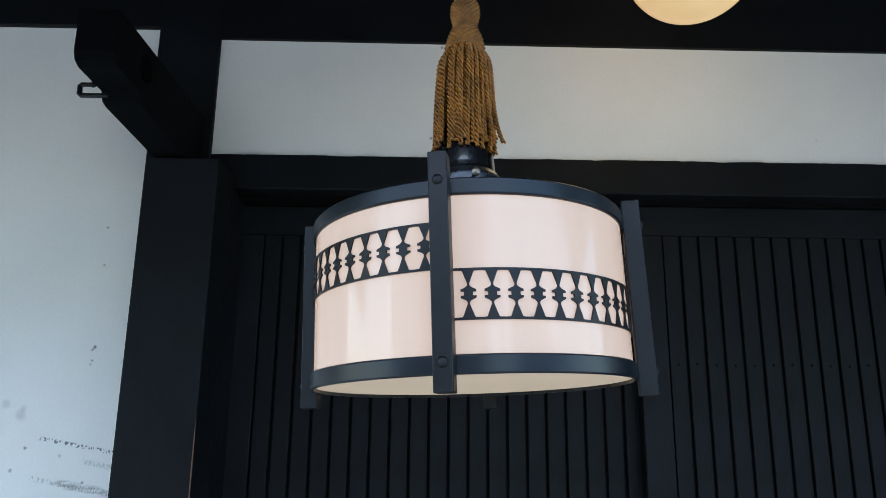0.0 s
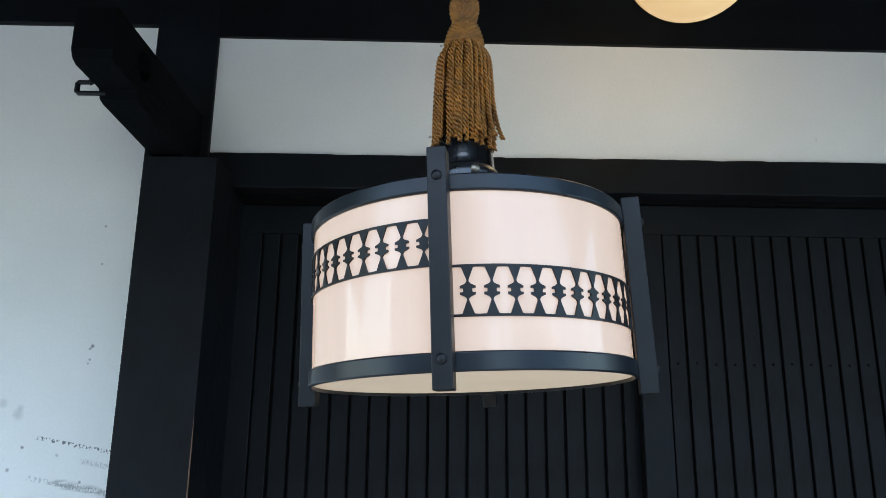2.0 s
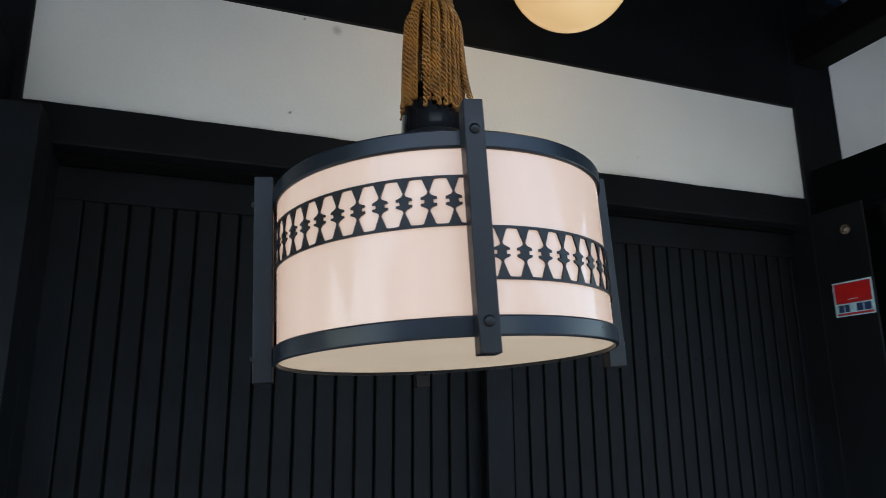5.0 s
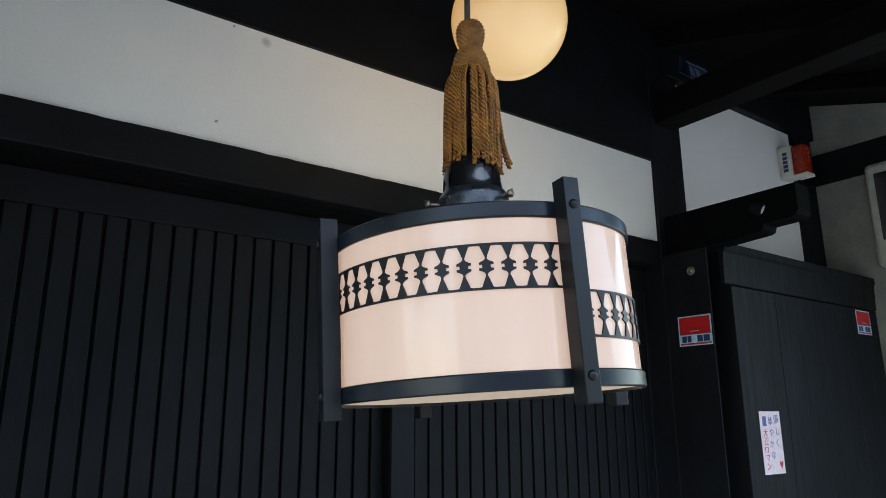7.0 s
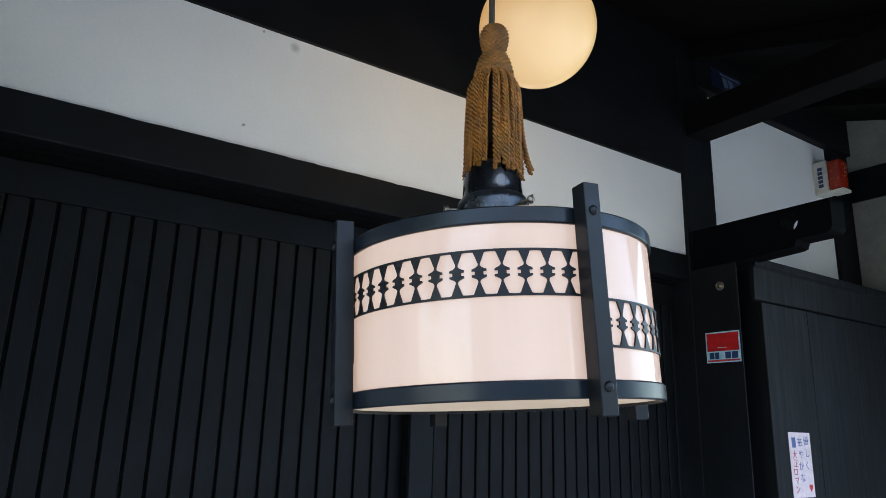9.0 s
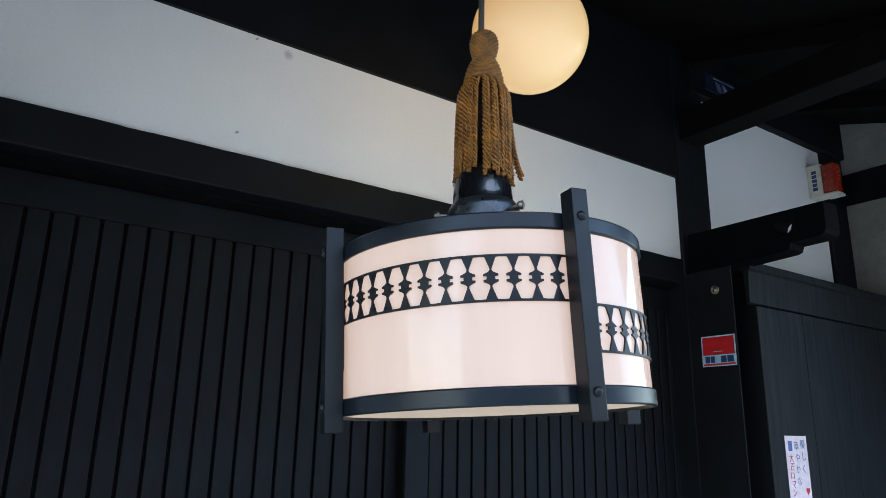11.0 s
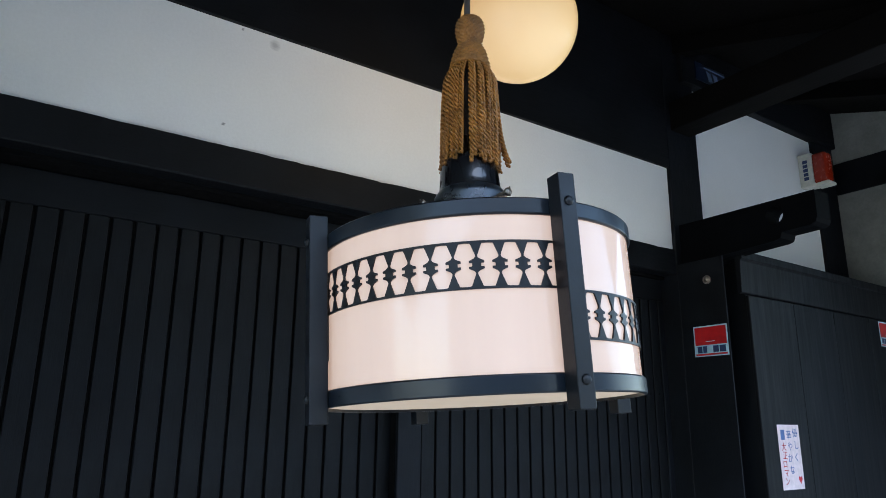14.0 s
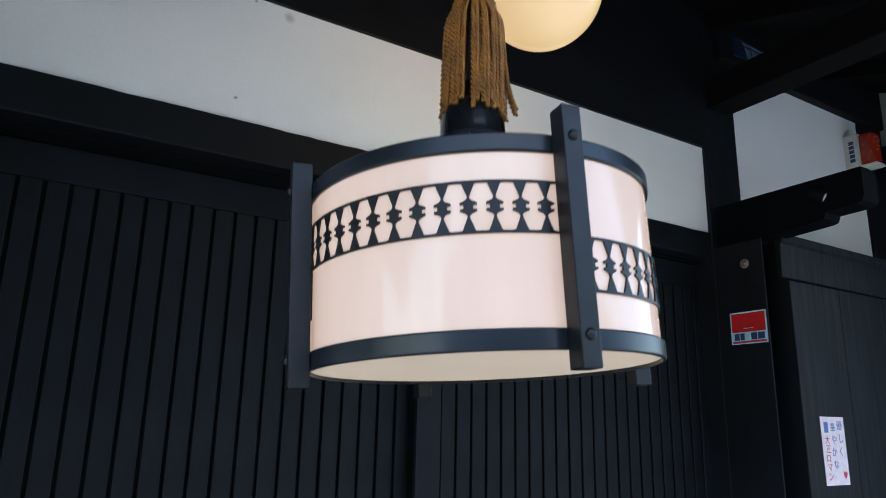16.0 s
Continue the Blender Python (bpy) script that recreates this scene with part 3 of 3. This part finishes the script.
rnd = random.Random(11)
count = 33
for i in range(count + 16):
    inner = i >= count
    a = 2 * math.pi * (i / count if not inner else (i - count) / 16) + rnd.uniform(-0.05, 0.05)
    near_gap = (math.degrees(a) + 131 + 180) % 360 - 180          # the skirt parts here
    if inner and abs(near_gap) < 9:
        continue
    if abs(near_gap) < 30:
        a += math.copysign(0.045 * (1 - abs(near_gap) / 30), near_gap)
    r_top = 0.0252 if not inner else 0.0185
    r_bot = (0.0294 if not inner else 0.0292) + rnd.uniform(-0.0012, 0.0016)
    stray = i in (31, 29)
    low = 1.9215 + rnd.uniform(-0.006, 0.006) + (0.007 if inner else 0)
    sway = rnd.uniform(-0.05, 0.05)
    path = []
    for k in range(21):
        s = k / 20
        r = r_top - 0.0088 * max(0, 1 - s * 5.5) ** 1.5 + (r_bot - r_top) * s + 0.0012 * math.sin(math.pi * min(1, s * 1.1)) + (0.010 * s ** 4 if stray else 0)
        t = a + sway * s
        path.append((r * math.cos(t), r * math.sin(t), 2.034 + (low - 2.034) * s))
    end = Vector(path[-1])
    out = Vector((end.x, end.y, 0)).normalized()
    path += [tuple(end + out * 0.0012 + Vector((0, 0, -0.002)))]
    tassel_part("strand", rope(path, 0.0025, 12, rnd.uniform(0, 6), 6), ROPE)

# ---- globe light ----
globe = thing("globe_light", (0.325, -0.384, 2.317), "round warm opal glass globe light under the eaves, lit", "globe light")
bm = bmesh.new()
bmesh.ops.create_uvsphere(bm, u_segments=64, v_segments=40, radius=0.1157)
ball = part("globe", bm, GLOBE, globe, "glowing warm white glass globe", True)
ball.location = (0, 0, 0.1197)
ball.visible_shadow = False
bulb = new("bulb", bpy.data.lights.new("bulb", "POINT"))
bulb.parent, bulb.location = globe, (0, 0, 0.1185)
bulb.data.energy, bulb.data.shadow_soft_size, bulb.data.color = 0.28, 0.05, (1.0, 0.70, 0.40)
part("gallery", turned([(0.055, 0.218), (0.057, 0.240), (0.050, 0.256), (0.02, 0.268), (0, 0.268)], 40), IRON, globe, "black metal gallery", True)
part("stem", tube([(0, 0, 0.26), (0, 0, 0.51)], 0.008, 12), IRON, globe)
part("ceiling_rose", turned([(0, 0.475), (0.045, 0.480), (0.055, 0.50), (0.055, 0.56), (0, 0.56)], 32), IRON, globe, "", True)

# ---- small things on the right ----
def sticker(at, w, h, turn, group="alarm stickers"):
    """Square alarm sticker: red above, a pale strip with navy marks below."""
    ob = thing("sticker", at, "square red and pale blue alarm sticker on black wood", "sticker", group)
    ob.rotation_euler = (0, 0, turn)
    part("backing", box(0, w, 0, 0.0006, 0, h), PALE_BLUE, ob, "pale blue backing")
    part("red_field", box(0.004, w - 0.004, -0.0004, 0.0, h * 0.37, h - 0.004), RED, ob, "red upper field")
    part("red_edge", box(0.004, w - 0.004, -0.0004, 0.0, 0.003, 0.008), RED, ob)
    x = 0.010
    for k, bw in enumerate((0.0155, 0.0130, 0.0150, 0.0180, 0.0200)):
        part("print_mark", box(x, x + bw, -0.0004, 0.0, h * 0.12, h * 0.33), PALE_BLUE if k == 2 else NAVY, ob, "navy printed mark" if k != 2 else "")
        x += bw + 0.0025
    part("print_line", box(w * 0.36, w * 0.62, -0.0008, -0.0004, h * 0.47, h * 0.49), PALE_BLUE, ob)
    return ob


sticker((X_R - 0.0008, -0.050, 1.866), 0.110, 0.088, radians(-90))
sticker((2.178, -0.1712, 1.952), 0.110, 0.088, 0)

stud = thing("wall_stud", (X_R, -0.110, 2.087), "small round worn metal stud on the post", "stud")
bm = turned([(0.013, 0), (0.013, 0.003), (0.011, 0.005), (0.0105, 0.0035), (0.006, 0.0035), (0.0055, 0.007), (0, 0.008)], 24)
bm.transform(Matrix.Rotation(radians(-90), 4, "Y"))
part("stud_face", bm, STEEL, stud, "", True)

note = thing("paper_note", (1.456, -0.1712, 1.500), "handwritten pink paper note stuck on the black shutter box", "note")
part("sheet", box(0, 0.112, 0, 0.0006, 0, 0.178), PAPER, note)


def written(text, x, top, size, step, material, label):
    """One upright column of handwriting."""
    for i, c in enumerate(text):
        cu = bpy.data.curves.new("writing", "FONT")
        cu.body, cu.size, cu.align_x, cu.extrude = c, size, "CENTER", 0.0002
        cu.materials.append(material)
        ob = new("writing", cu)
        ob.parent = note
        ob.matrix_basis = pose(x + 0.002 * math.sin(i * 2.3), -0.0004, top - i * step, 90, 3 * math.sin(i * 1.7), 0)
        tagged(ob, label)


written("\u5927\u6b63\u30ed\u30de\u30f3", 0.024, 0.108, 0.024, 0.0235, RED_INK, "red handwriting")
written("\u83ef\u3084\u304b\u306a", 0.055, 0.140, 0.026, 0.032, BLUE_INK, "blue handwriting")
written("\u512a\u3057\u304f", 0.088, 0.145, 0.027, 0.034, BLUE_INK, "blue handwriting")
part("ink_drawing", box(0.014, 0.034, -0.0003, 0.0, 0.136, 0.164, 0.0001), BLUE_INK, note)
heart = [(16 * math.sin(t) ** 3, 13 * math.cos(t) - 5 * math.cos(2 * t) - 2 * math.cos(3 * t) - math.cos(4 * t)) for t in (2 * math.pi * k / 28 for k in range(28))]
part("heart", prism([(0.094 + 0.00058 * u, 0.026 + 0.00075 * v) for u, v in heart], "y", -0.0004, 0.0), RED_INK, note, "red drawn heart")

alarm = thing("alarm_light", (2.10, 0.0, 2.567), "cream alarm box with an orange warning light on the wall", "alarm light")
part("body", box(0.0, 0.06, -0.052, 0.0, 0.004, 0.138, 0.004), CREAM_PLASTIC, alarm, "cream plastic body")
part("foot", box(0.0, 0.06, -0.108, -0.05, 0.0, 0.012, 0.004), CREAM_PLASTIC, alarm)
part("lens", box(0.004, 0.056, -0.104, -0.050, 0.012, 0.132, 0.010, None, 3), ORANGE, alarm, "orange lens")
for k in range(5):
    part("print_mark", box(-0.0006, 0.0002, -0.036, -0.018, 0.030 + k * 0.017, 0.043 + k * 0.017), NAVY, alarm)

meter = thing("meter_box", (2.36, -0.225, 2.20), "grey-green meter box with a dark glass window on the side wall", "meter")
part("case", box(-0.07, 0, -0.26, 0, 0, 0.405, 0.02, None, 4), GREY_PLASTIC, meter)
part("window", box(-0.076, -0.068, -0.22, -0.035, 0.10, 0.36, 0.003), SMOKE, meter, "dark glass window")

# Flat stand-in for a small dark blue patch with paler marks.
plate = thing("blue_patch", (1.43, -0.034, 2.82), "small flat dark blue patch with pale marks", "plate")
part("field", box(0, 0.17, 0.0, 0.004, 0, 0.066, 0.001), BLUE_PANEL, plate)
for a, b in ((0.06, 0.085), (0.095, 0.12)):
    part("pale_mark", prism([(a, 0.045), (b, 0.040), (b + 0.008, 0.012), (a + 0.012, 0.008)], "y", -0.001, 0.0), DIM_BLUE, plate)
part("pale_line", box(0.05, 0.168, -0.001, 0.0, 0.052, 0.057), DIM_BLUE, plate)

# ---- unseen plain walls added across the street for reflections in the lamp glass ----
for name, x0, x1, high in (("wall_opposite", -14, 1.2, 5.2), ("wall_opposite_narrow", 2.3, 2.6, 5.2), ("wall_opposite_far", 3.6, 16, 4.4)):
    structure(name, box(x0, x1, -9.5, -9.2, 0, high), STREET_WALL, "unseen plain wall added across the street for glass reflections", "wall")
